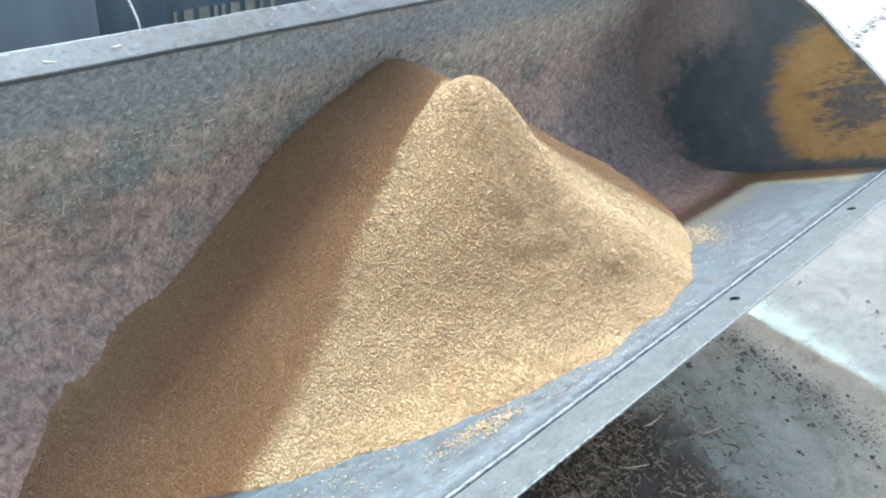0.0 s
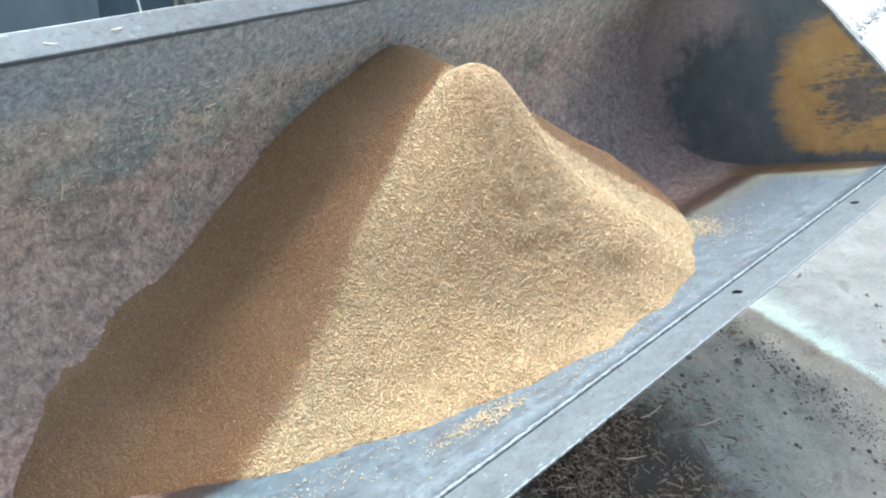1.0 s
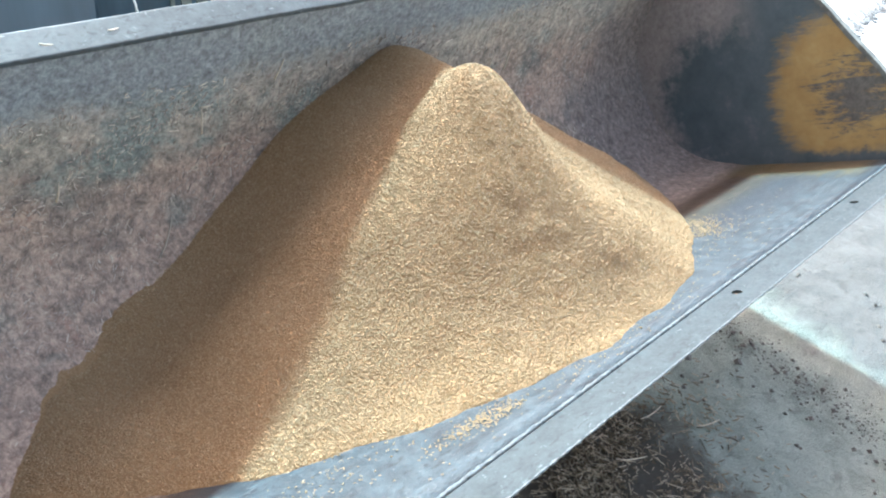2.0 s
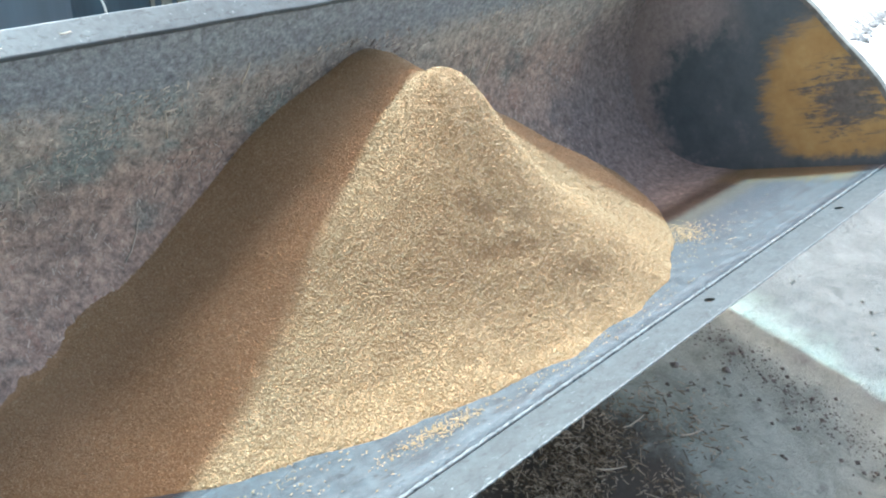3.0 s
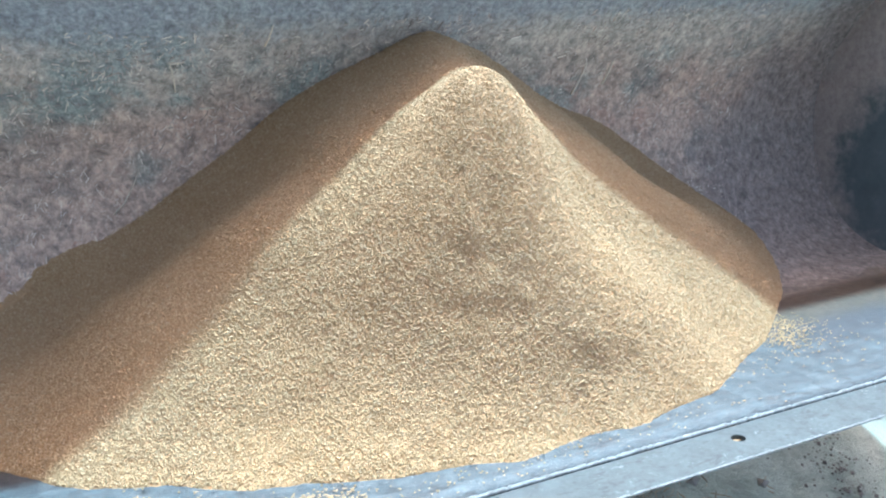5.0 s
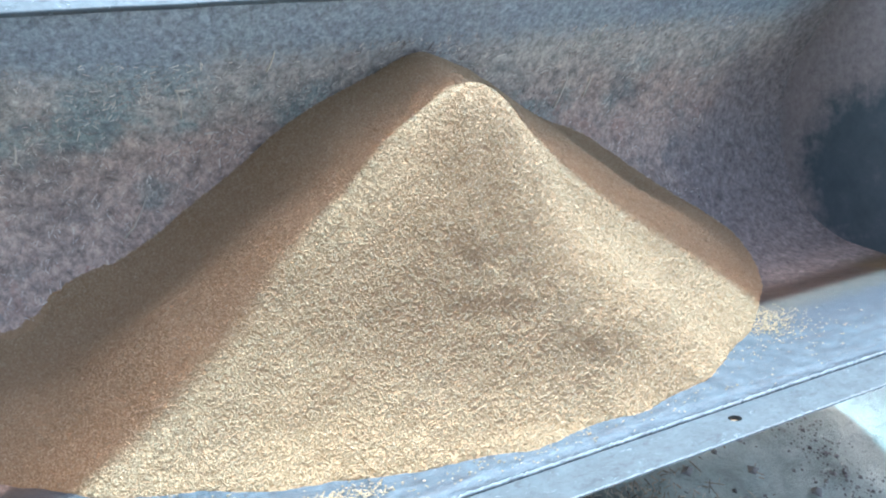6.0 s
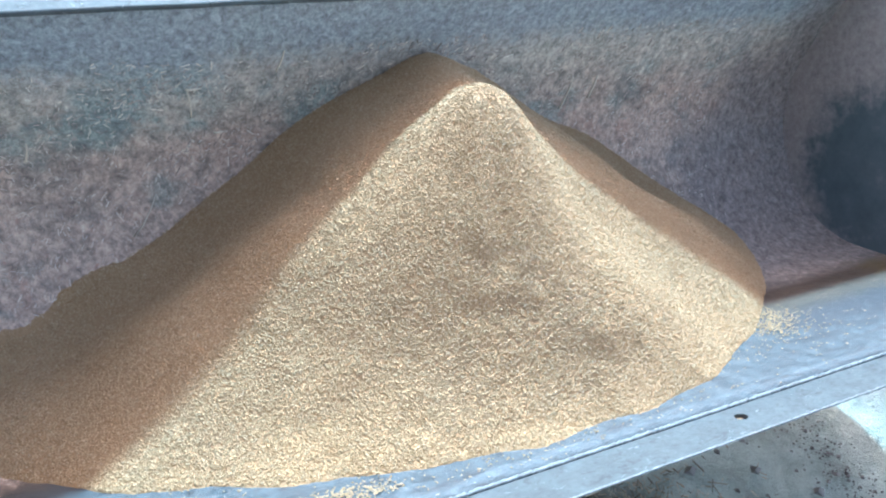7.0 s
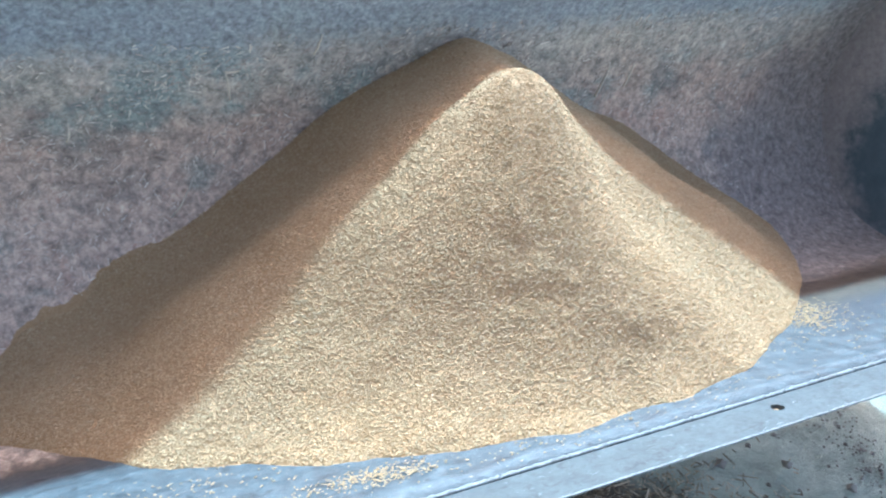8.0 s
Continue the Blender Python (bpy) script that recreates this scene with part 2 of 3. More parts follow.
def mat_ground():
    m, n, l, b = material("yard_dirt")
    x, y, z = coords(m)
    big = tex_noise(m, 0.9, 5, 0.6)
    mid = tex_noise(m, 6.0, 6, 0.7, None, 0.6)
    fine = tex_noise(m, 60.0, 5, 0.75)
    # pale is darkened for the sunlit yard, soil lightened to lift the bucket's shadow
    pale = ramp(m, mid, [(0.3, (0.13, 0.132, 0.129)), (0.6, (0.175, 0.177, 0.173)), (0.8, (0.21, 0.212, 0.207))])
    soil = ramp(m, mid, [(0.3, (0.24, 0.275, 0.235)), (0.55, (0.40, 0.45, 0.395)), (0.75, (0.50, 0.555, 0.49))])
    # the two tones meet along the edge of the bucket's shadow
    e = calc(m, "ADD", x, calc(m, "MULTIPLY", y, -0.18))
    e = calc(m, "ADD", e, calc(m, "MULTIPLY", calc(m, "SUBTRACT", mid, 0.5), 0.45))
    c = mix(m, span(m, e, 0.88, 1.12), soil, pale)
    wx, wy = calc(m, "SUBTRACT", x, -0.05), calc(m, "SUBTRACT", y, 0.12)
    wet = calc(m, "SQRT", calc(m, "ADD", calc(m, "MULTIPLY", wx, wx), calc(m, "MULTIPLY", wy, wy)))
    wet = calc(m, "ADD", wet, calc(m, "MULTIPLY", calc(m, "SUBTRACT", mid, 0.5), 0.5))
    c = mix(m, span(m, wet, 0.40, 0.20), c, (0.13, 0.12, 0.10))
    swirl = tex_noise(m, 9.0, 7, 0.8, (1.0, 1.6, 1.0), 0.5)
    c = mix(m, span(m, swirl, 0.52, 0.72), c, mix(m, 0.5, c, (0.05, 0.047, 0.042)))
    # far yard near white: the blown-out look of sunlit ground put into the colour
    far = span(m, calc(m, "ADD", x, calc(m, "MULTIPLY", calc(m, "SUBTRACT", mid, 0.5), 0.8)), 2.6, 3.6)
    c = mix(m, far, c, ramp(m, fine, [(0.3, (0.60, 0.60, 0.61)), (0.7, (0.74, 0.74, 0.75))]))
    c = mix(m, span(m, fine, 0.64, 0.76), c, (0.07, 0.066, 0.06))
    return finish(m, c, 0.92, bump(m, fine, 0.7, 0.008, bump(m, swirl, 0.7, 0.03)))


def mat_plain(name, colour, rough=0.6, vary=0.25, scale=12.0, metal=0.0, stretch=None):
    m, n, l, b = material(name)
    f = tex_noise(m, scale, 5, 0.65, stretch)
    lo, hi = [tuple(c * k for c in colour) for k in (1 - vary, 1 + vary)]
    return finish(m, ramp(m, f, [(0.3, lo), (0.7, hi)]), ramp(m, f, [(0.3, grey(max(rough - 0.1, 0.05))), (0.7, grey(min(rough + 0.1, 1)))]),
                  bump(m, tex_noise(m, scale * 8, 3, 0.6), 0.12, 0.002), metal)


def mat_pieces(name, stops, rough=0.8):
    m, n, l, b = material(name)
    g = n.new("ShaderNodeNewGeometry")
    return finish(m, ramp(m, g.outputs["Random Per Island"], stops), rough)


M_GALV = mat_galvanised("galvanised_steel", 0.85)
M_EDGE = mat_galvanised("worn_edge_steel", 0.66)
M_SHELL = mat_shell()
M_SIDE = mat_side()
M_HEAP = mat_grain("grain_mass", False)
M_KERNEL = mat_grain("grain_kernels", True)
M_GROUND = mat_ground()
M_STRAW = mat_pieces("dry_straw", [(0.0, (0.10, 0.08, 0.055)), (0.5, (0.34, 0.28, 0.19)), (1.0, (0.66, 0.59, 0.45))])
M_RESIDUE = mat_pieces("dried_feed", [(0.0, (0.22, 0.19, 0.17)), (0.3, (0.40, 0.34, 0.30)), (0.65, (0.60, 0.52, 0.43)), (0.85, (0.80, 0.73, 0.60)), (1.0, (0.86, 0.81, 0.70))])
M_CLOD = mat_pieces("dark_clods", [(0.0, (0.07, 0.065, 0.06)), (1.0, (0.24, 0.23, 0.21))], 0.95)
M_BLUE = mat_plain("slate_blue_paint", (0.115, 0.155, 0.20), 0.4, 0.22, 7.0, 0.0, (1, 1, 0.15))
M_DARK = mat_plain("dark_blue_paint", (0.05, 0.085, 0.12), 0.35, 0.4, 9.0, 0.0, (1, 1, 0.12))
M_BLACK = mat_plain("black_rubber", (0.02, 0.02, 0.022), 0.8, 0.3, 20.0)
M_CORD = mat_plain("white_cord", (0.8, 0.82, 0.84), 0.5, 0.05)
M_LETTER = mat_plain("faded_beige_lettering", (0.20, 0.215, 0.19), 0.6, 0.3, 30.0)
M_MUD = mat_pieces("tyre_mud", [(0.0, (0.12, 0.12, 0.12)), (1.0, (0.30, 0.30, 0.30))], 0.95)
M_WELD = mat_plain("weld_bead_steel", (0.155, 0.17, 0.18), 0.55, 0.55, 70.0, 0.1)
M_BAR = mat_plain("scuffed_bar_steel", (0.19, 0.195, 0.18), 0.6, 0.45, 25.0)
M_BURR = mat_plain("bright_worn_steel", (0.19, 0.205, 0.215), 0.5, 0.5, 90.0, 0.2)
M_SHADE_WALL = mat_plain("shade_wall_brown", (0.17, 0.145, 0.125), 0.9, 0.3, 3.0)
M_HOLE = mat_plain("hole_plug_black", (0.016, 0.016, 0.018), 0.8, 0.3, 60.0, 0.0)

# ---- the ground: one sheet to the horizon ----
def spread(lo, hi, step, far):
    near = np.arange(lo, hi + step / 2, step)
    out, d = [], step
    while sum(out) < far:
        d *= 1.35
        out.append(d)
    c = np.cumsum(out)
    return np.concatenate([lo - c[::-1], near, hi + c])


def build_ground():
    xs, ys = spread(-1.6, 3.2, 0.03, 400.0), spread(-1.0, 1.6, 0.03, 400.0)
    verts = []
    for y in ys:
        for x in xs:
            fade = max(0.0, 1 - max(abs(x - 1.5) - 5, abs(y) - 5, 0) / 3)
            z = 0.0
            if fade > 0:
                z = fade * (0.022 * noise.noise((x * 2.1, y * 2.1, 0)) + 0.012 * noise.noise((x * 7, y * 7, 3)) + 0.005 * noise.noise((x * 22, y * 22, 5)))
            verts.append((x, y, z))
    nx = len(xs)
    faces = [(j * nx + i, j * nx + i + 1, (j + 1) * nx + i + 1, (j + 1) * nx + i) for j in range(len(ys) - 1) for i in range(nx - 1)]
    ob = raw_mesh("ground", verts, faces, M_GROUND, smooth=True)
    return tagged(ob, "grey trampled yard dirt with dark soil patches", "ground", kind="structure")


ground = build_ground()


def build_shade_wall():
    """Unseen plain wall, added to cut the sky light from the left."""
    bm = box(bmesh.new(), (-0.15, -6.0, -0.1), (0.15, 7.0, 3.4), 0.02)
    wall = link_mesh("shade_wall", bm, M_SHADE_WALL)
    wall.location = (-2.75, 0, 0)
    tagged(wall, "unseen plain grey-brown wall added to block sky light from the left", "wall", kind="structure")


build_shade_wall()

# ---- the bucket ----
X0, X1 = -1.36, 1.05                  # inside faces of the two end walls
LIP = -0.055
KNEE = [(0.50, 0.0), (0.66, 0.035), (0.785, 0.135), (0.845, 0.30), (0.825, 0.46), (0.72, 0.605), (0.56, 0.75)]


def smooth_line(pts, steps):
    p = [Vector(q) for q in pts]
    p = [2 * p[0] - p[1]] + p + [2 * p[-1] - p[-2]]
    out = []
    for i in range(1, len(p) - 2):
        a, b, c, d = p[i - 1:i + 3]
        for k in range(steps):
            t = k / steps
            out.append(0.5 * (2 * b + (c - a) * t + (2 * a - 5 * b + 4 * c - d) * t * t + (3 * b - a - 3 * c + d) * t ** 3))
    return out + [p[-2]]


CURVE = smooth_line(KNEE, 8)
FLOOR_S = [0.045 + 0.455 * i / 10 for i in range(10)]
PROFILE = [Vector((s, 0.0)) for s in FLOOR_S] + CURVE
H_OF = np.array([q.y for q in CURVE])
S_OF = np.array([q.x for q in CURVE])
LEAN = np.array([0.12] + [max(0.12, (b - a).normalized().y) for a, b in zip(CURVE, CURVE[1:])])      # how upright the sheet stands


def depth_inside(s, h):
    """How far a point lies inside the bucket's hollow (negative: in the steel)."""
    return np.where(s < 0.5, h, np.minimum(h + 0.4 * np.maximum(s - 0.5, 0), (np.interp(h, H_OF, S_OF) - s) * np.interp(h, H_OF, LEAN)))


def offset_line(pts, d):
    out = []
    for i, q in enumerate(pts):
        t = (pts[min(i + 1, len(pts) - 1)] - pts[max(i - 1, 0)]).normalized()
        out.append(q + Vector((t.y, -t.x)) * d)
    return out


bucket = new("loader_bucket")
bucket.matrix_world = TILT
tagged(bucket, "large loader bucket of worn steel, rolled back and loaded with grain", "loader bucket")


def dent(x, q):
    """Slight dents of the used sheet."""
    ends = max(0.0, min(1.0, (X1 - x) / 0.15, (x - X0) / 0.15))
    return ends * 0.006 * noise.noise((x * 2.2, q.x * 3, q.y * 3)) * min(1, max(q.y, 0) * 4 + max(q.x - 0.4, 0) * 2)


def build_shell():
    bm = bmesh.new()
    outer = offset_line(PROFILE, 0.012)
    n = 110
    grid_in, grid_out = [], []
    for i in range(n + 1):
        x = X0 - 0.006 + (X1 - X0 + 0.012) * i / n
        ring = []
        for q, o in zip(PROFILE, outer):
            d = dent(x, q)
            k = (q - o).normalized() * d
            ring.append(bm.verts.new((x, q.x + k.x, q.y + k.y)))
        grid_in.append(ring)
        grid_out.append([bm.verts.new((x, o.x, o.y)) for o in outer])
    m = len(PROFILE)
    for i in range(n):
        for j in range(m - 1):
            bm.faces.new((grid_in[i][j], grid_in[i + 1][j], grid_in[i + 1][j + 1], grid_in[i][j + 1]))
            bm.faces.new((grid_out[i][j], grid_out[i][j + 1], grid_out[i + 1][j + 1], grid_out[i + 1][j]))
        for j in (0, m - 1):
            f = (grid_in[i][j], grid_out[i][j], grid_out[i + 1][j], grid_in[i + 1][j])
            bm.faces.new(f if j == 0 else f[::-1])
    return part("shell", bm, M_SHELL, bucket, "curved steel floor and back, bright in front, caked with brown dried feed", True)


def build_edge():
    """Flat cutting edge with bolting holes punched right through, an added black plug under each."""
    holes = [0.0, 0.628]
    r = 0.011
    bm = bmesh.new()
    top, bot = -0.001, -0.017
    rnd = random.Random(4)
    xs = [X0 - 0.02]
    step = 0.013
    while xs[-1] < X1 + 0.02 - step:
        xs.append(xs[-1] + step)
    xs.append(X1 + 0.02)
    a = 0.03
    stops = sorted({round(v, 4) for v in xs if all(abs(v - c) > a + 0.004 for c in holes)} | {round(c + k * a, 4) for c in holes for k in (-1, 1)})
    front = {v: LIP + rnd.uniform(-0.0013, 0.0013) for v in stops}
    back = 0.034

    def quad(pts):
        up = [bm.verts.new((x, s, top)) for x, s in pts]
        bm.faces.new(up)

    for x, y in zip(stops, stops[1:]):
        c = [h for h in holes if abs((x + y) / 2 - h) < 0.005]
        if not c:
            quad([(x, front[x]), (y, front[y]), (y, back), (x, back)])
            continue
        c = c[0]
        k = 16
        ring = [(c + r * math.cos(i * math.tau / k), r * math.sin(i * math.tau / k)) for i in range(k)]
        square = [(c + a * math.cos(i * math.tau / k) / max(abs(math.cos(i * math.tau / k)), abs(math.sin(i * math.tau / k))),
                   a * math.sin(i * math.tau / k) / max(abs(math.cos(i * math.tau / k)), abs(math.sin(i * math.tau / k)))) for i in range(k)]
        for i in range(k):
            j = (i + 1) % k
            quad([ring[i], square[i], square[j], ring[j]])
        quad([(c - a, front[x]), (c + a, front[y]), (c + a, -a), (c - a, -a)])
        quad([(c - a, a), (c + a, a), (c + a, back), (c - a, back)])
    bmesh.ops.remove_doubles(bm, verts=bm.verts, dist=1e-5)
    r2 = bmesh.ops.extrude_face_region(bm, geom=list(bm.faces))
    vs = [v for v in r2["geom"] if isinstance(v, bmesh.types.BMVert)]
    bmesh.ops.translate(bm, vec=(0, 0, bot - top), verts=vs)
    for v in vs:
        if v.co.y < LIP + 0.01:
            v.co.y += 0.030
            v.co.z += 0.004
    bmesh.ops.recalc_face_normals(bm, faces=bm.faces)
    edge = part("cutting_edge", bm, M_EDGE, bucket, "bright flat cutting edge with round bolting holes and a nicked rim")
    # black plug added below each hole so that its inside stays dark
    for c in holes:
        bm = bmesh.new()
        bmesh.ops.create_cone(bm, cap_ends=True, segments=16, radius1=0.0125, radius2=0.0125, depth=0.008, matrix=Matrix.Translation((c, 0, -0.022)))
        bmesh.ops.create_cone(bm, cap_ends=True, segments=6, radius1=0.007, radius2=0.007, depth=0.004, matrix=Matrix.Translation((c, 0, -0.0165)))
        part("hole_plug", bm, M_HOLE, edge, "black plug added under the hole to darken it")
    return edge


def build_weld():
    bm = bmesh.new()
    pts, rad = [], []
    n = 900
    for i in range(n + 1):
        x = X0 + (X1 - X0) * i / n
        pts.append((x, 0.040 + 0.0012 * noise.noise((x * 40, 0, 0)), -0.001))
        rad.append(0.0042 + 0.0020 * noise.noise((x * 70, 4, 0)) + 0.0022 * noise.noise((x * 190, 9, 0)))
    tube(bm, pts, rad, 7)
    return part("weld_bead", bm, M_WELD, bucket, "rough bright weld seam along the edge", True)


def build_burr():
    """Bright burr rolled up along the worn front of the cutting edge."""
    bm = bmesh.new()
    pts, rad = [], []
    for i in range(701):
        x = X0 - 0.018 + (X1 - X0 + 0.036) * i / 700
        pts.append((x, LIP + 0.0012 + 0.0012 * noise.noise((x * 60, 2, 0)), -0.0022 + 0.0006 * noise.noise((x * 45, 5, 0))))
        rad.append(max(0.0006, 0.0020 + 0.0016 * noise.noise((x * 80, 1, 0)) + 0.0010 * noise.noise((x * 210, 3, 0))))
    tube(bm, pts, rad, 6)
    return part("edge_burr", bm, M_BURR, bucket, "bright worn burr along the front of the cutting edge", True)


def build_side(x, sign, name):
    """End wall: a plate cut to the profile, with a flat stiffening bar on its free edge."""
    out = [Vector((LIP + 0.06, 0.0))] + [q for q in PROFILE if q.x > 0.06 or q.y > 0.02]
    tip = CURVE[-1]
    free = [Vector((0.42, 0.68)), Vector((0.24, 0.513)), Vector((0.14, 0.374)), Vector((0.045, 0.236)), Vector((0.0, 0.12))]
    line = out + smooth_line([tip] + free, 4)[1:]
    bm = bmesh.new()
    a = [bm.verts.new((x, q.x, q.y)) for q in line]
    b = [bm.verts.new((x + sign * 0.012, q.x, q.y)) for q in line]
    bm.faces.new(a)
    bm.faces.new(b[::-1])
    for i in range(len(line)):
        j = (i + 1) % len(line)
        bm.faces.new((a[i], b[i], b[j], a[j]))
    bmesh.ops.recalc_face_normals(bm, faces=bm.faces)
    side = part(name, bm, M_SIDE, bucket, "end plate, yellow paint rubbed through to dark steel")
    bm = bmesh.new()
    run = smooth_line([tip] + free, 4)
    rings = []
    for i, q in enumerate(run):
        t = (run[min(i + 1, len(run) - 1)] - run[max(i - 1, 0)]).normalized()
        nrm = Vector((-t.y, t.x))
        if nrm.x > 0:
            nrm = -nrm
        lo, hi = q - nrm * 0.004, q + nrm * 0.009
        rings.append([bm.verts.new((x - sign * 0.003, lo.x, lo.y)), bm.verts.new((x - sign * 0.003, hi.x, hi.y)),
                      bm.verts.new((x + sign * 0.022, hi.x, hi.y)), bm.verts.new((x + sign * 0.022, lo.x, lo.y))])
    for p, q in zip(rings, rings[1:]):
        for k in range(4):
            bm.faces.new((p[k], p[(k + 1) % 4], q[(k + 1) % 4], q[k]))
    bm.faces.new(rings[0])
    bm.faces.new(rings[-1][::-1])
    bmesh.ops.recalc_face_normals(bm, faces=bm.faces)
    part("edge_bar", bm, M_BAR, side, "grey steel bar along the free edge of the end plate")


def build_rim():
    """Bright flat bar along the top of the back."""
    m = TILT.inverted() @ Matrix.Translation((0, 0.798, 1.098)) @ pose(0, 0, 0, -58)
    bm = box(bmesh.new(), (X0 - 0.012, -0.006, 0.0), (X1 + 0.012, 0.006, 0.056), 0.003, m)
    bmesh.ops.subdivide_edges(bm, edges=[e for e in bm.edges if e.calc_length() > 1], cuts=60)
    for v in bm.verts:
        v.co.y += 0.0016 * noise.noise((v.co.x * 9, 0, 0))
        v.co.z += 0.0016 * noise.noise((v.co.x * 11, 7, 0))
    part("top_rim", bm, M_GALV, bucket, "pale galvanised bar along the top of the back")


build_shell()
build_edge()
build_weld()
build_burr()
build_side(X1, 1, "side_plate")
build_side(X0, -1, "side_plate")
build_rim()

# ---- the grain heap ----
APEX, REAR = (-0.1835, 0.6727, 0.929), (-0.1926, 0.9658, 0.9443)      # the ridge of the heap, front end and rear end
SWELL = [  # gentle swells and hollows, rows from the front of the heap to its rear
    (0.0, 0.002, 0.007, -0.038, -0.067, -0.09, -0.071, -0.028, 0.002),
    (0.001, 0.001, -0.036, -0.045, -0.048, -0.023, -0.009, -0.044, -0.011),
    (-0.03, -0.025, -0.005, -0.012, 0.028, 0.03, -0.035, -0.017, -0.006),
    (-0.005, -0.017, 0.023, 0.051, 0.028, 0.087, -0.005, 0.011, 0.037),
    (-0.031, -0.076, -0.06, -0.025, 0.026, -0.065, 0.003, 0.013, -0.066),
    (0.048, 0.019, -0.033, -0.031, 0.006, -0.047, 0.016, -0.011, 0.027),
]
FOLDS = [  # x0, y0, x1, y1, height, width: slumped folds down the front
    (-0.280, 0.375, -0.215, 0.590, 0.0085, 0.024),
    (-0.215, 0.330, -0.120, 0.480, 0.0055, 0.022),
    (-0.345, 0.325, -0.235, 0.288, 0.0036, 0.020),
    (-0.320, 0.395, -0.265, 0.365, 0.0030, 0.020),
    (-0.150, 0.215, -0.060, 0.200, 0.004, 0.026),
    (-0.085, 0.360, -0.040, 0.450, 0.003, 0.030),
    (-0.640, 0.300, -0.520, 0.310, 0.003, 0.030),
]


def heap_z(x, y):
    """A ridge that falls away on all sides at the grain's angle of rest, with swells and slumps."""
    ux, uy = REAR[0] - APEX[0], REAR[1] - APEX[1]
    u = np.clip(((x - APEX[0]) * ux + (y - APEX[1]) * uy) / (ux * ux + uy * uy), 0, 1.3)
    ex, ey = x - APEX[0] - u * ux, y - APEX[1] - u * uy
    d, th = np.hypot(ex, ey), np.arctan2(ey, ex)
    slope = 0.7197 - 0.134 * np.cos(th) + 0.0022 * np.sin(th) + 0.1218 * np.cos(2 * th) - 0.0399 * np.sin(2 * th) + 0.013 * np.cos(3 * th) - 0.0246 * np.sin(3 * th)
    hollow = 0.6345 - 0.3431 * np.cos(th) + 0.1658 * np.sin(th)
    z = APEX[2] + (REAR[2] - APEX[2]) * u + 0.0874 * np.sin(np.pi * np.minimum(u, 1)) * np.exp(-(d / 0.12) ** 2)
    z = z - slope * (np.sqrt(d * d + 0.05 ** 2) - 0.05) + hollow * d * d * np.exp(-0.8 * d)
    for j, row in enumerate(SWELL):
        for i, a in enumerate(row):
            z = z + a * np.exp(-((x + 1.15 - 0.19 * i) ** 2 + (y - 0.12 - 0.16 * j) ** 2) / 0.13 ** 2)
    for x0, y0, x1, y1, amp, w in FOLDS:
        ux, uy = x1 - x0, y1 - y0
        n = math.hypot(ux, uy)
        ux, uy = ux / n, uy / n
        a = (x - x0) * ux + (y - y0) * uy
        s = (x - x0) * uy - (y - y0) * ux
        z = z - amp * 1.6 * (s / w) * np.exp(-(s / w) ** 2) * np.exp(-(np.maximum(np.maximum(-a, a - n), 0) / (0.8 * w)) ** 2)
    return z


C25, S25 = math.cos(radians(25)), math.sin(radians(25))


def heap_grid():
    xs, ys = np.arange(-1.36, 0.92, 0.0065), np.arange(0.0, 1.0, 0.0065)
    gx, gy = np.meshgrid(xs, ys)
    z = heap_z(gx, gy)
    rough = np.array([0.0028 * noise.noise((x * 9, y * 9, 0)) + 0.0022 * noise.noise((x * 26, y * 26, 2)) + 0.0014 * noise.noise((x * 70, y * 70, 4))
                      for x, y in zip(gx.ravel(), gy.ravel())]).reshape(z.shape)
    # a steeper toe where the grain runs out on the floor, ending inside the steel
    floor = 0.66 - gy * S25 / C25
    z = z + rough
    z = z - 0.012 * np.exp(-np.maximum(z - floor, 0) / 0.022) * np.clip((0.55 - gy) / 0.15, 0, 1)
    return xs, ys, gx, gy, np.maximum(z, np.where(gy < 0.6, floor - 0.009, -1.0))




def in_bucket(x, y, z):
    s, h = y * C25 - (z - 0.66) * S25, y * S25 + (z - 0.66) * C25
    return np.where((x > X0) & (x < X1), depth_inside(s, h), -1.0)


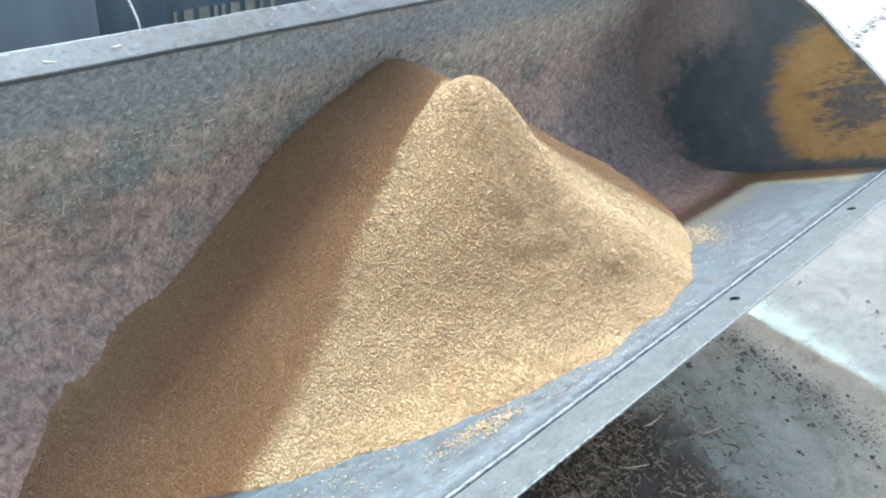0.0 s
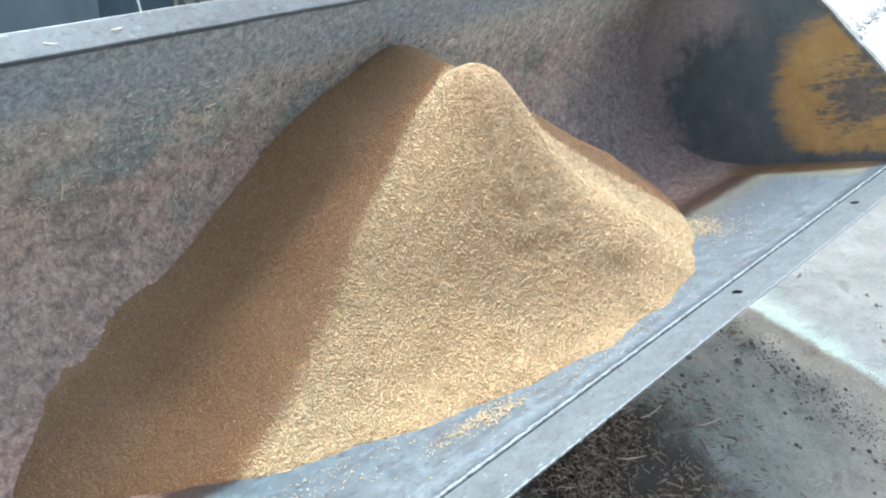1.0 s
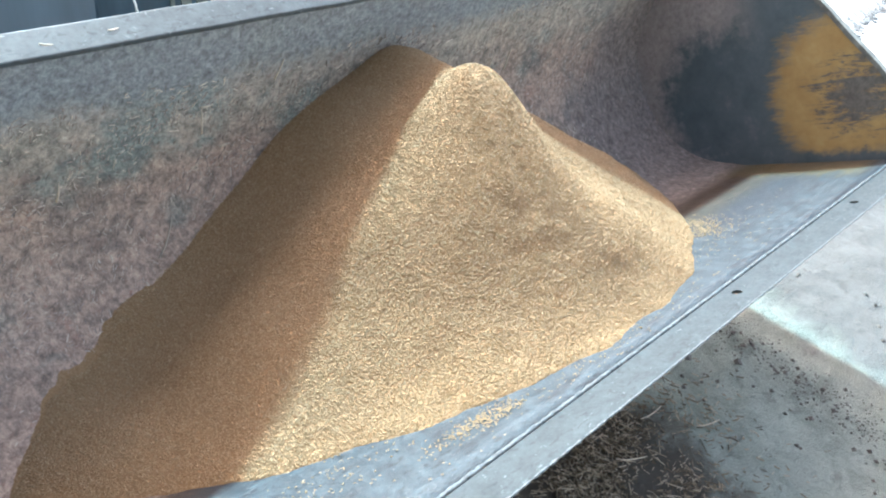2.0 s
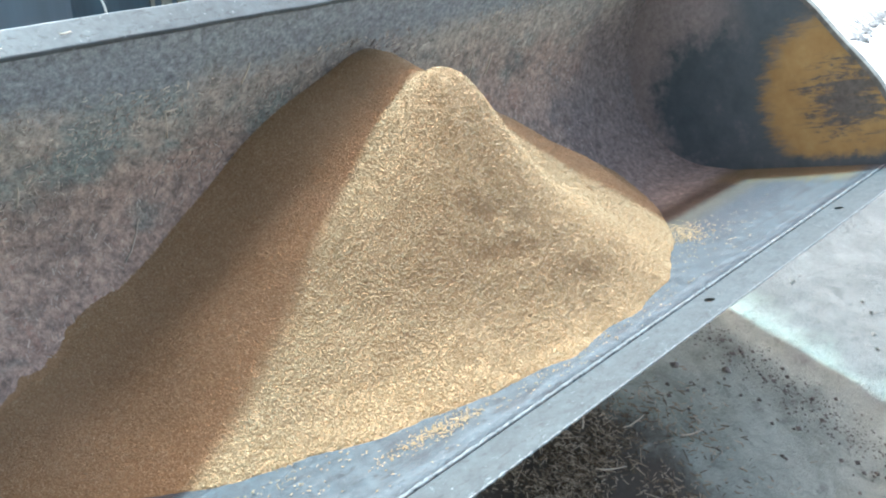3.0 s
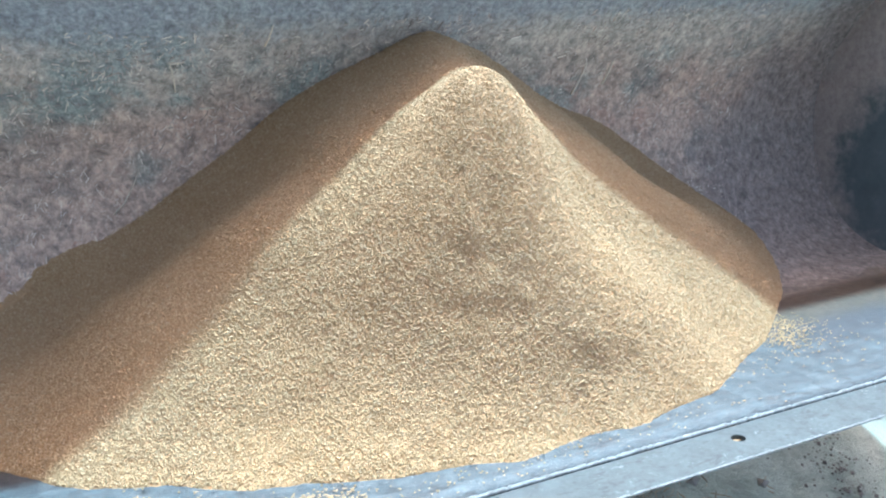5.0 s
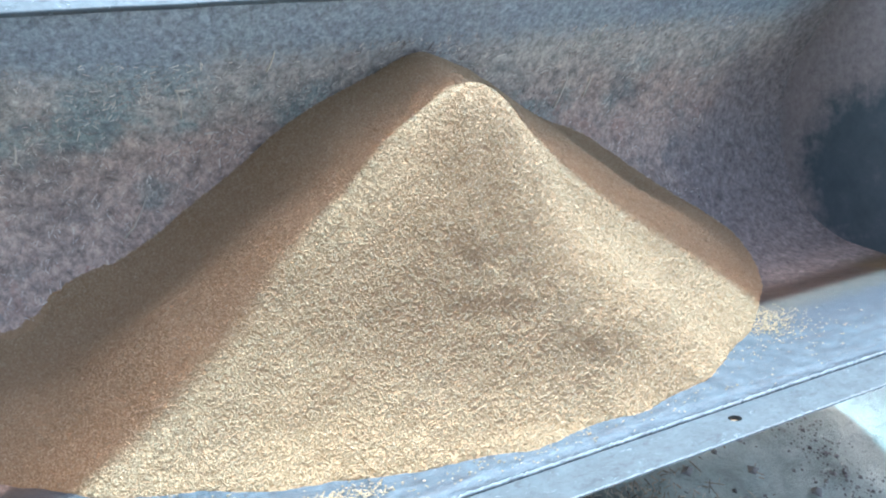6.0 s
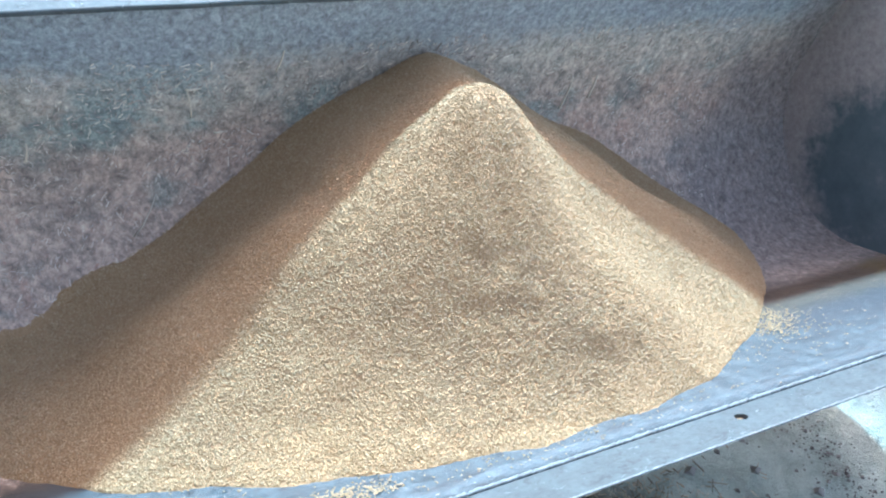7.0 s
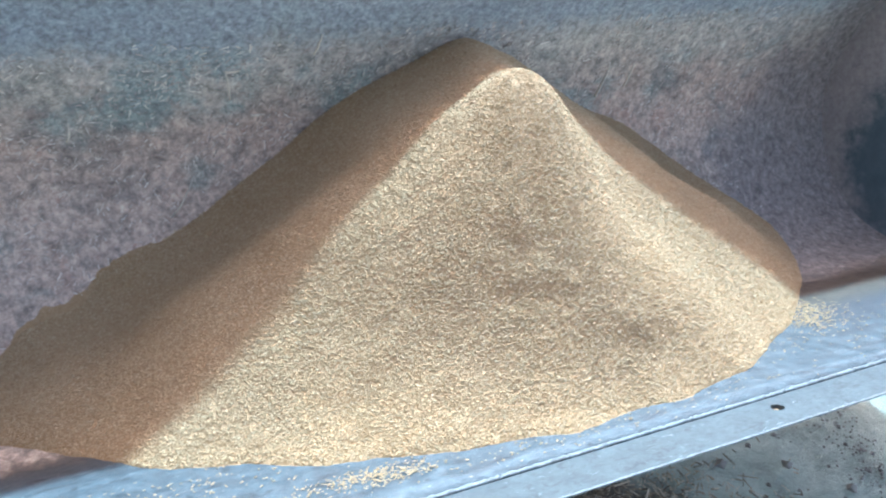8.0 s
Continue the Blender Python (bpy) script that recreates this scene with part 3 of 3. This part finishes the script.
def build_heap():
    xs, ys, gx, gy, gz = heap_grid()
    keep = in_bucket(gx, gy, gz) > -0.012
    ok = keep[:-1, :-1] | keep[1:, :-1] | keep[:-1, 1:] | keep[1:, 1:]
    allin = in_bucket(gx, gy, gz) > -0.019
    ok &= allin[:-1, :-1] & allin[1:, :-1] & allin[:-1, 1:] & allin[1:, 1:]
    ids = np.arange(gx.size).reshape(gx.shape)
    j, i = np.nonzero(ok)
    faces = np.stack([ids[j, i], ids[j, i + 1], ids[j + 1, i + 1], ids[j + 1, i]], 1)
    used, inv = np.unique(faces, return_inverse=True)
    verts = np.stack([gx.ravel(), gy.ravel(), gz.ravel()], 1)[used]
    heap = new("grain_heap")
    heap.location = (-0.2, 0.5, 0.5)
    tagged(heap, "tall cone of pale tan feed grain heaped on the bucket floor", "grain heap")
    body = raw_mesh("heap_body", verts - np.array([-0.2, 0.5, 0.5]), inv.reshape(faces.shape), M_HEAP, heap, True)
    # loose kernels lying on the slopes
    rng = np.random.default_rng(7)
    n = 230000
    x, y = rng.uniform(xs[0] + 0.01, xs[-1] - 0.02, n), rng.uniform(ys[0] + 0.01, ys[-1] - 0.02, n)
    fx, fy = (x - xs[0]) / 0.0065, (y - ys[0]) / 0.0065
    ix, iy = fx.astype(int), fy.astype(int)
    tx, ty = fx - ix, fy - iy
    z = gz[iy, ix] * (1 - tx) * (1 - ty) + gz[iy, ix + 1] * tx * (1 - ty) + gz[iy + 1, ix] * (1 - tx) * ty + gz[iy + 1, ix + 1] * tx * ty
    gx1, gy1 = (gz[iy, ix + 1] - gz[iy, ix]) / 0.0065, (gz[iy + 1, ix] - gz[iy, ix]) / 0.0065
    k = in_bucket(x, y, z) > 0.001
    kernels(heap, x[k], y[k], z[k], gx1[k], gy1[k], rng, (-0.2, 0.5, 0.5))
    return heap


def kernels(owner, x, y, z, sx, sy, rng, origin, name="loose_grain", size=1.0):
    """Long little grains, lying nearly flat on the slope."""
    n = len(x)
    nrm = np.stack([-sx, -sy, np.ones(n)], 1)
    nrm += rng.normal(0, 0.09, (n, 3))
    nrm /= np.linalg.norm(nrm, axis=1)[:, None]
    a = rng.uniform(0, math.tau, n)
    t = np.stack([np.cos(a), np.sin(a), np.zeros(n)], 1)
    t -= nrm * (t * nrm).sum(1)[:, None]
    t /= np.linalg.norm(t, axis=1)[:, None]
    b = np.cross(nrm, t)
    ln = rng.uniform(0.0022, 0.0035, n)[:, None] * size
    wd = rng.uniform(0.0010, 0.0015, n)[:, None] * size
    c = np.stack([x, y, z], 1) + nrm * rng.uniform(0.0, 0.0022, n)[:, None] - np.array(origin)
    v = np.stack([c - t * ln, c + b * wd, c + t * ln, c - b * wd, c + nrm * wd * 0.9, c - nrm * wd * 0.9], 1).reshape(-1, 3)
    f = np.array([(0, 3, 4), (3, 2, 4), (2, 1, 4), (1, 0, 4), (3, 0, 5), (2, 3, 5), (1, 2, 5), (0, 1, 5)])
    faces = (np.arange(n)[:, None, None] * 6 + f[None]).reshape(-1, 3)
    ob = raw_mesh(name, v, faces, M_KERNEL, owner)
    ob["kind"] = "stuff"
    return ob


heap = build_heap()


def build_spill():
    """Scattered kernels on the bare floor of the bucket, by the foot of the heap."""
    rng = np.random.default_rng(11)
    xs, ss = [], []
    for cx, cs, wx, ws, n in ((-0.66, 0.145, 0.05, 0.012, 240), (-0.60, 0.125, 0.03, 0.010, 160), (0.42, 0.33, 0.035, 0.035, 420), (0.37, 0.27, 0.03, 0.03, 260),
                              (-0.9, 0.24, 0.10, 0.04, 160), (-0.3, 0.09, 0.25, 0.02, 160), (0.3, 0.2, 0.15, 0.04, 120)):
        xs.append(rng.normal(cx, wx, n))
        ss.append(rng.normal(cs, ws, n))
    x, s = np.concatenate(xs), np.concatenate(ss)
    k = (s > 0.052) & (s < 0.48) & (x > X0 + 0.02) & (x < X1 - 0.02)
    x, s = x[k], s[k]
    n = len(x)
    y, z = s * C25 + 0.0018 * S25, 0.66 - s * S25 + 0.0018 * C25
    ob = kernels(None, x, y, z, np.zeros(n), np.full(n, -S25 / C25), rng, (0, 0, 0), "spilled_grain")
    tagged(ob, "stray pale kernels scattered on the bare bucket floor", "spilled grain", kind="stuff")


build_spill()


# ---- dried feed and straw stuck to the bucket's back ----
def flakes(n, rng, where):
    verts, faces = [], []
    for k in range(n):
        p, nrm, t, ln, wd, th = where(rng)
        b = nrm.cross(t)
        base = len(verts)
        for u, v, w in ((-1, -1, 0), (1, -0.7, 0), (1, 0.8, 0), (-1, 1, 0), (-0.8, -0.6, 1), (0.85, -0.5, 1), (0.8, 0.5, 1), (-0.9, 0.7, 1)):
            verts.append(tuple(p + t * (u * ln) + b * (v * wd) + nrm * (w * th)))
        faces += [tuple(base + i for i in f) for f in ((4, 5, 6, 7), (0, 1, 5, 4), (1, 2, 6, 5), (2, 3, 7, 6), (3, 0, 4, 7))]
    return verts, faces


def on_back(rng):
    while True:
        x = rng.uniform(X0 + 0.02, 0.75)
        q = rng.uniform(0, 1) ** 0.9
        i = 14 + q * (len(CURVE) - 20)
        a = int(i)
        if noise.noise((x * 5, i * 0.22, 1)) + rng.uniform(-0.5, 0.5) > 0.0 and rng.random() < 1.1 - 0.9 * max(0, x):
            break
    s = CURVE[a].lerp(CURVE[a + 1], i - a)
    tg = (CURVE[a + 1] - CURVE[a]).normalized()
    nrm = Vector((0, -tg.y, tg.x))
    ang = rng.gauss(1.2, 0.8)
    t = (Vector((1, 0, 0)) * math.cos(ang) + Vector((0, tg.x, tg.y)) * math.sin(ang)).normalized()
    big = rng.random() < 0.06
    return (Vector((x, s.x, s.y)) + nrm * (dent(x, s) - 0.001), nrm, t, rng.uniform(0.0035, 0.009) * (1.5 if big else 0.8), rng.uniform(0.0004, 0.0011) * (1.4 if big else 1), rng.uniform(0.0015, 0.003))


rnd = random.Random(3)
v, f = flakes(6000, rnd, on_back)
residue = raw_mesh("feed_residue", v, f, M_RESIDUE)
residue.matrix_world = TILT
tagged(residue, "brown crust of dried feed flakes stuck to the bucket's back", "feed residue", kind="stuff")


# ---- litter on the ground ----
def on_ground(rng):
    while True:
        x, y = rng.gauss(-0.02, 0.20), rng.gauss(0.15, 0.17)
        if noise.noise((x * 7, y * 7, 6)) > rng.uniform(-0.7, 0.3):
            break
    a = rng.uniform(0, math.tau)
    t = Vector((math.cos(a), math.sin(a), rng.uniform(-0.15, 0.25))).normalized()
    nrm = Vector((0, 0, 1)) - t * t.z
    nrm.normalize()
    return Vector((x, y, rng.uniform(0.0, 0.02))), nrm, t, rng.uniform(0.003, 0.012) * (2.2 if rng.random() < 0.08 else 1), rng.uniform(0.0006, 0.0016), rng.uniform(0.001, 0.003)


v, f = flakes(5600, rnd, on_ground)
tagged(raw_mesh("straw_litter", v, f, M_STRAW), "broken straw and chaff trodden into dark soil", "straw", kind="stuff")


def build_clods():
    rng = random.Random(8)
    verts, faces = [], []
    for k in range(900):
        x, y = rng.uniform(0.2, 3.4), rng.uniform(-0.9, 1.1)
        if noise.noise((x * 2.5, y * 2.5, 9)) < rng.uniform(-0.1, 0.5):
            continue
        r = rng.uniform(0.003, 0.011) * (2.0 if rng.random() < 0.05 else 1)
        b = len(verts)
        for u, w, h in ((-1, 0, 0), (0, -1, 0), (1, 0, 0), (0, 1, 0), (0.2, 0.1, 0.8), (-0.4, -0.3, 0.6)):
            verts.append((x + r * u * rng.uniform(0.7, 1.5), y + r * w * rng.uniform(0.7, 1.3), 0.002 + r * h))
        faces += [(b + 0, b + 1, b + 5), (b + 1, b + 2, b + 4), (b + 2, b + 3, b + 4), (b + 3, b + 0, b + 5), (b + 1, b + 4, b + 5), (b + 3, b + 5, b + 4)]
    for k in range(700):
        t = rng.random()
        x, y = 0.82 - 0.14 * t + rng.gauss(0, 0.045), 0.40 - 0.80 * t + rng.gauss(0, 0.05)
        r = rng.uniform(0.0012, 0.0042) * (2.2 if rng.random() < 0.08 else 1)
        b = len(verts)
        for u, w, h in ((-1, 0, 0), (0, -1, 0), (1, 0, 0), (0, 1, 0), (0.2, 0.1, 0.8), (-0.4, -0.3, 0.6)):
            verts.append((x + r * u * rng.uniform(0.7, 1.5), y + r * w * rng.uniform(0.7, 1.3), 0.004 + r * h))
        faces += [(b + 0, b + 1, b + 5), (b + 1, b + 2, b + 4), (b + 2, b + 3, b + 4), (b + 3, b + 0, b + 5), (b + 1, b + 4, b + 5), (b + 3, b + 5, b + 4)]
    tagged(raw_mesh("dirt_clods", verts, faces, M_CLOD), "small dark clods and stones scattered on the yard", "clods", kind="stuff")


build_clods()


def build_track():
    """A tyre print of mud ribs on the sunlit yard."""
    bm = bmesh.new()
    rng = random.Random(5)
    for i in range(30):
        x0, y0 = 4.62 + 0.075 * i, 1.36 + 0.012 * i + rng.uniform(-0.02, 0.02)
        pts, rad = [], []
        for k in range(9):
            t = k / 8
            pts.append((x0 + 0.55 * t - 0.10 * t * t, y0 + 0.16 * t + 0.34 * t * t, 0.0))
            rad.append((0.003 + 0.011 * (1 - t)) * rng.uniform(0.7, 1.2))
        tube(bm, pts, rad, 6)
        for k in range(4):
            tube(bm, [(x0 + rng.uniform(-0.05, 0.05), y0 + rng.uniform(-0.07, 0.03), 0.0), (x0 + rng.uniform(0.0, 0.10), y0 + rng.uniform(-0.03, 0.05), 0.004)], [0.014, 0.006], 5)
    tagged(link_mesh("tyre_track", bm, M_MUD), "ribbed tyre print of grey mud on the sunlit yard", "tyre track", kind="stuff")


build_track()


# ---- single stalks ----
def back_point(x, h, lift=0.002):
    i = int(np.argmin(np.abs(H_OF - h)))
    a, b = CURVE[max(i - 1, 0)], CURVE[min(i + 1, len(CURVE) - 1)]
    tg = (b - a).normalized()
    q = CURVE[i] + Vector((-tg.y, tg.x)) * (lift + dent(x, CURVE[i]))
    return TILT @ Vector((x, q.x, q.y))


def stalk(a, b, radius, mat, label, group):
    a, b = Vector(a), Vector(b)
    mid = (a + b) / 2
    sag = (b - a).cross(Vector((0.3, -0.5, 0.8))).normalized() * (b - a).length * 0.06
    bm = tube(bmesh.new(), [tuple(a - mid), tuple((a - mid) * 0.4 + sag), tuple((b - mid) * 0.4 + sag * 0.7), tuple(b - mid)], [radius, radius * 1.1, radius * 0.9, radius * 0.5], 6)
    ob = link_mesh("straw_stalk", bm, mat, None, "", True)
    ob.location = mid
    return tagged(ob, label, "straw", group)


M_PALE = mat_plain("pale_straw", (0.66, 0.60, 0.48), 0.7, 0.2, 60.0)
for x0, h0, x1, h1, rad in ((-0.80, 0.325, -0.745, 0.405, 0.0018), (-0.675, 0.612, -0.645, 0.606, 0.0022), (-0.664, 0.560, -0.672, 0.606, 0.002),
                            (-0.97, 0.500, -0.962, 0.528, 0.0026), (-0.62, 0.520, -0.60, 0.513, 0.0024), (-0.50, 0.630, -0.488, 0.655, 0.002), (0.315, 0.50, 0.322, 0.56, 0.0028),
                            (0.235, 0.47, 0.25, 0.55, 0.0024)):
    stalk(back_point(x0, h0), back_point(x1, h1), rad, M_PALE, "short dry straw stuck to the dirty bucket back", "straws on the bucket back")
for x0, y0, x1, y1, rad in ((0.11, 0.27, 0.16, 0.31, 0.0025), (0.30, 0.08, 0.37, 0.05, 0.002), (0.02, 0.16, 0.09, 0.11, 0.0022), (0.20, 0.20, 0.29, 0.19, 0.002)):
    stalk((x0, y0, 0.022), (x1, y1, 0.024), rad, M_PALE, "pale broken straw lying on the dark soil", "straws on the soil")
stalk((-0.993, 0.816, 1.116), (-0.970, 0.812, 1.112), 0.0016, M_PALE, "bit of straw on the pale top rim", "straws on the rim")
stalk((-0.880, 0.819, 1.118), (-0.855, 0.822, 1.119), 0.0014, M_PALE, "bit of straw on the pale top rim", "straws on the rim")

# ---- the machine behind the bucket ----
def build_tractor():
    t = new("tractor")
    t.location = (-0.2, 2.2, 0)
    tagged(t, "dark blue tractor standing close behind the loader bucket", "tractor")
    o = Matrix.Translation((0.2, -2.2, 0))

    def bx(lo, hi, bevel):
        return box(bmesh.new(), lo, hi, bevel, o)

    part("hood", bx((-0.75, 1.70, 0.62), (0.75, 3.6, 1.60), 0.05), M_DARK, t, "dark blue hood", True)
    part("front_panel", bx((-0.535, 1.655, 0.70), (0.70, 1.698, 1.50), 0.012), M_DARK, t, "dark blue front panel")
    part("side_panel", bx((-1.35, 1.60, 0.45), (-0.548, 1.695, 1.55), 0.02), M_BLUE, t, "slate blue side panel")
    part("chassis", bx((-0.45, 1.2, 0.42), (0.45, 4.2, 0.66), 0.02), M_BLACK, t)
    for x in (-0.62, 0.62):
        arm = bmesh.new()
        tube(arm, [(x + 0.2, -1.24, 0.50), (x + 0.2, -0.9, 0.46), (x * 0.9 + 0.2, -0.3, 0.50), (x * 0.9 + 0.2, 0.5, 0.60)], 0.06, 8)
        part("loader_arm", arm, M_DARK, t, "", True)
    for x in (-0.85, 0.85):
        for y, r, w in ((1.45, 0.42, 0.14), (3.75, 0.75, 0.22)):
            bm = bmesh.new()
            bmesh.ops.create_cone(bm, cap_ends=True, segments=36, radius1=r, radius2=r, depth=w * 2,
                                  matrix=o @ Matrix.Translation((x, y + 0.3, r)) @ pose(0, 0, 0, 0, 90))
            bmesh.ops.bevel(bm, geom=[e for e in bm.edges if len(e.link_faces) == 2 and e.calc_face_angle(0) > 1], offset=0.05, segments=3, affect="EDGES")
            part("wheel", bm, M_BLACK, t, "black rubber tyre", True)
    # plain shapes where the badge stands
    x = -0.315
    for wdt, gap in ((0.012, 0.022), (0.030, 0.018), (0.034, 0.016), (0.012, 0.014), (0.012, 0.02), (0.030, 0.02), (0.034, 0.018), (0.012, 0.03), (0.012, 0.03)):
        part("badge_bar", box(bmesh.new(), (x, 1.649, 0.80), (x + wdt, 1.656, 0.885), 0.0, o), M_LETTER, t, "faded beige block of the badge")
        x += wdt + gap
    cord = bmesh.new()
    tube(cord, [tuple(o @ Vector(p)) for p in smooth_line([(-0.56, 1.64, 0.74), (-0.60, 1.30, 0.93), (-0.614, 1.252, 1.00), (-0.632, 1.25, 1.06), (-0.66, 1.26, 1.16), (-0.68, 1.59, 1.40)], 6)], 0.0026, 8)
    part("cord", cord, M_CORD, t, "thin white cord", True)
    return t


build_tractor()
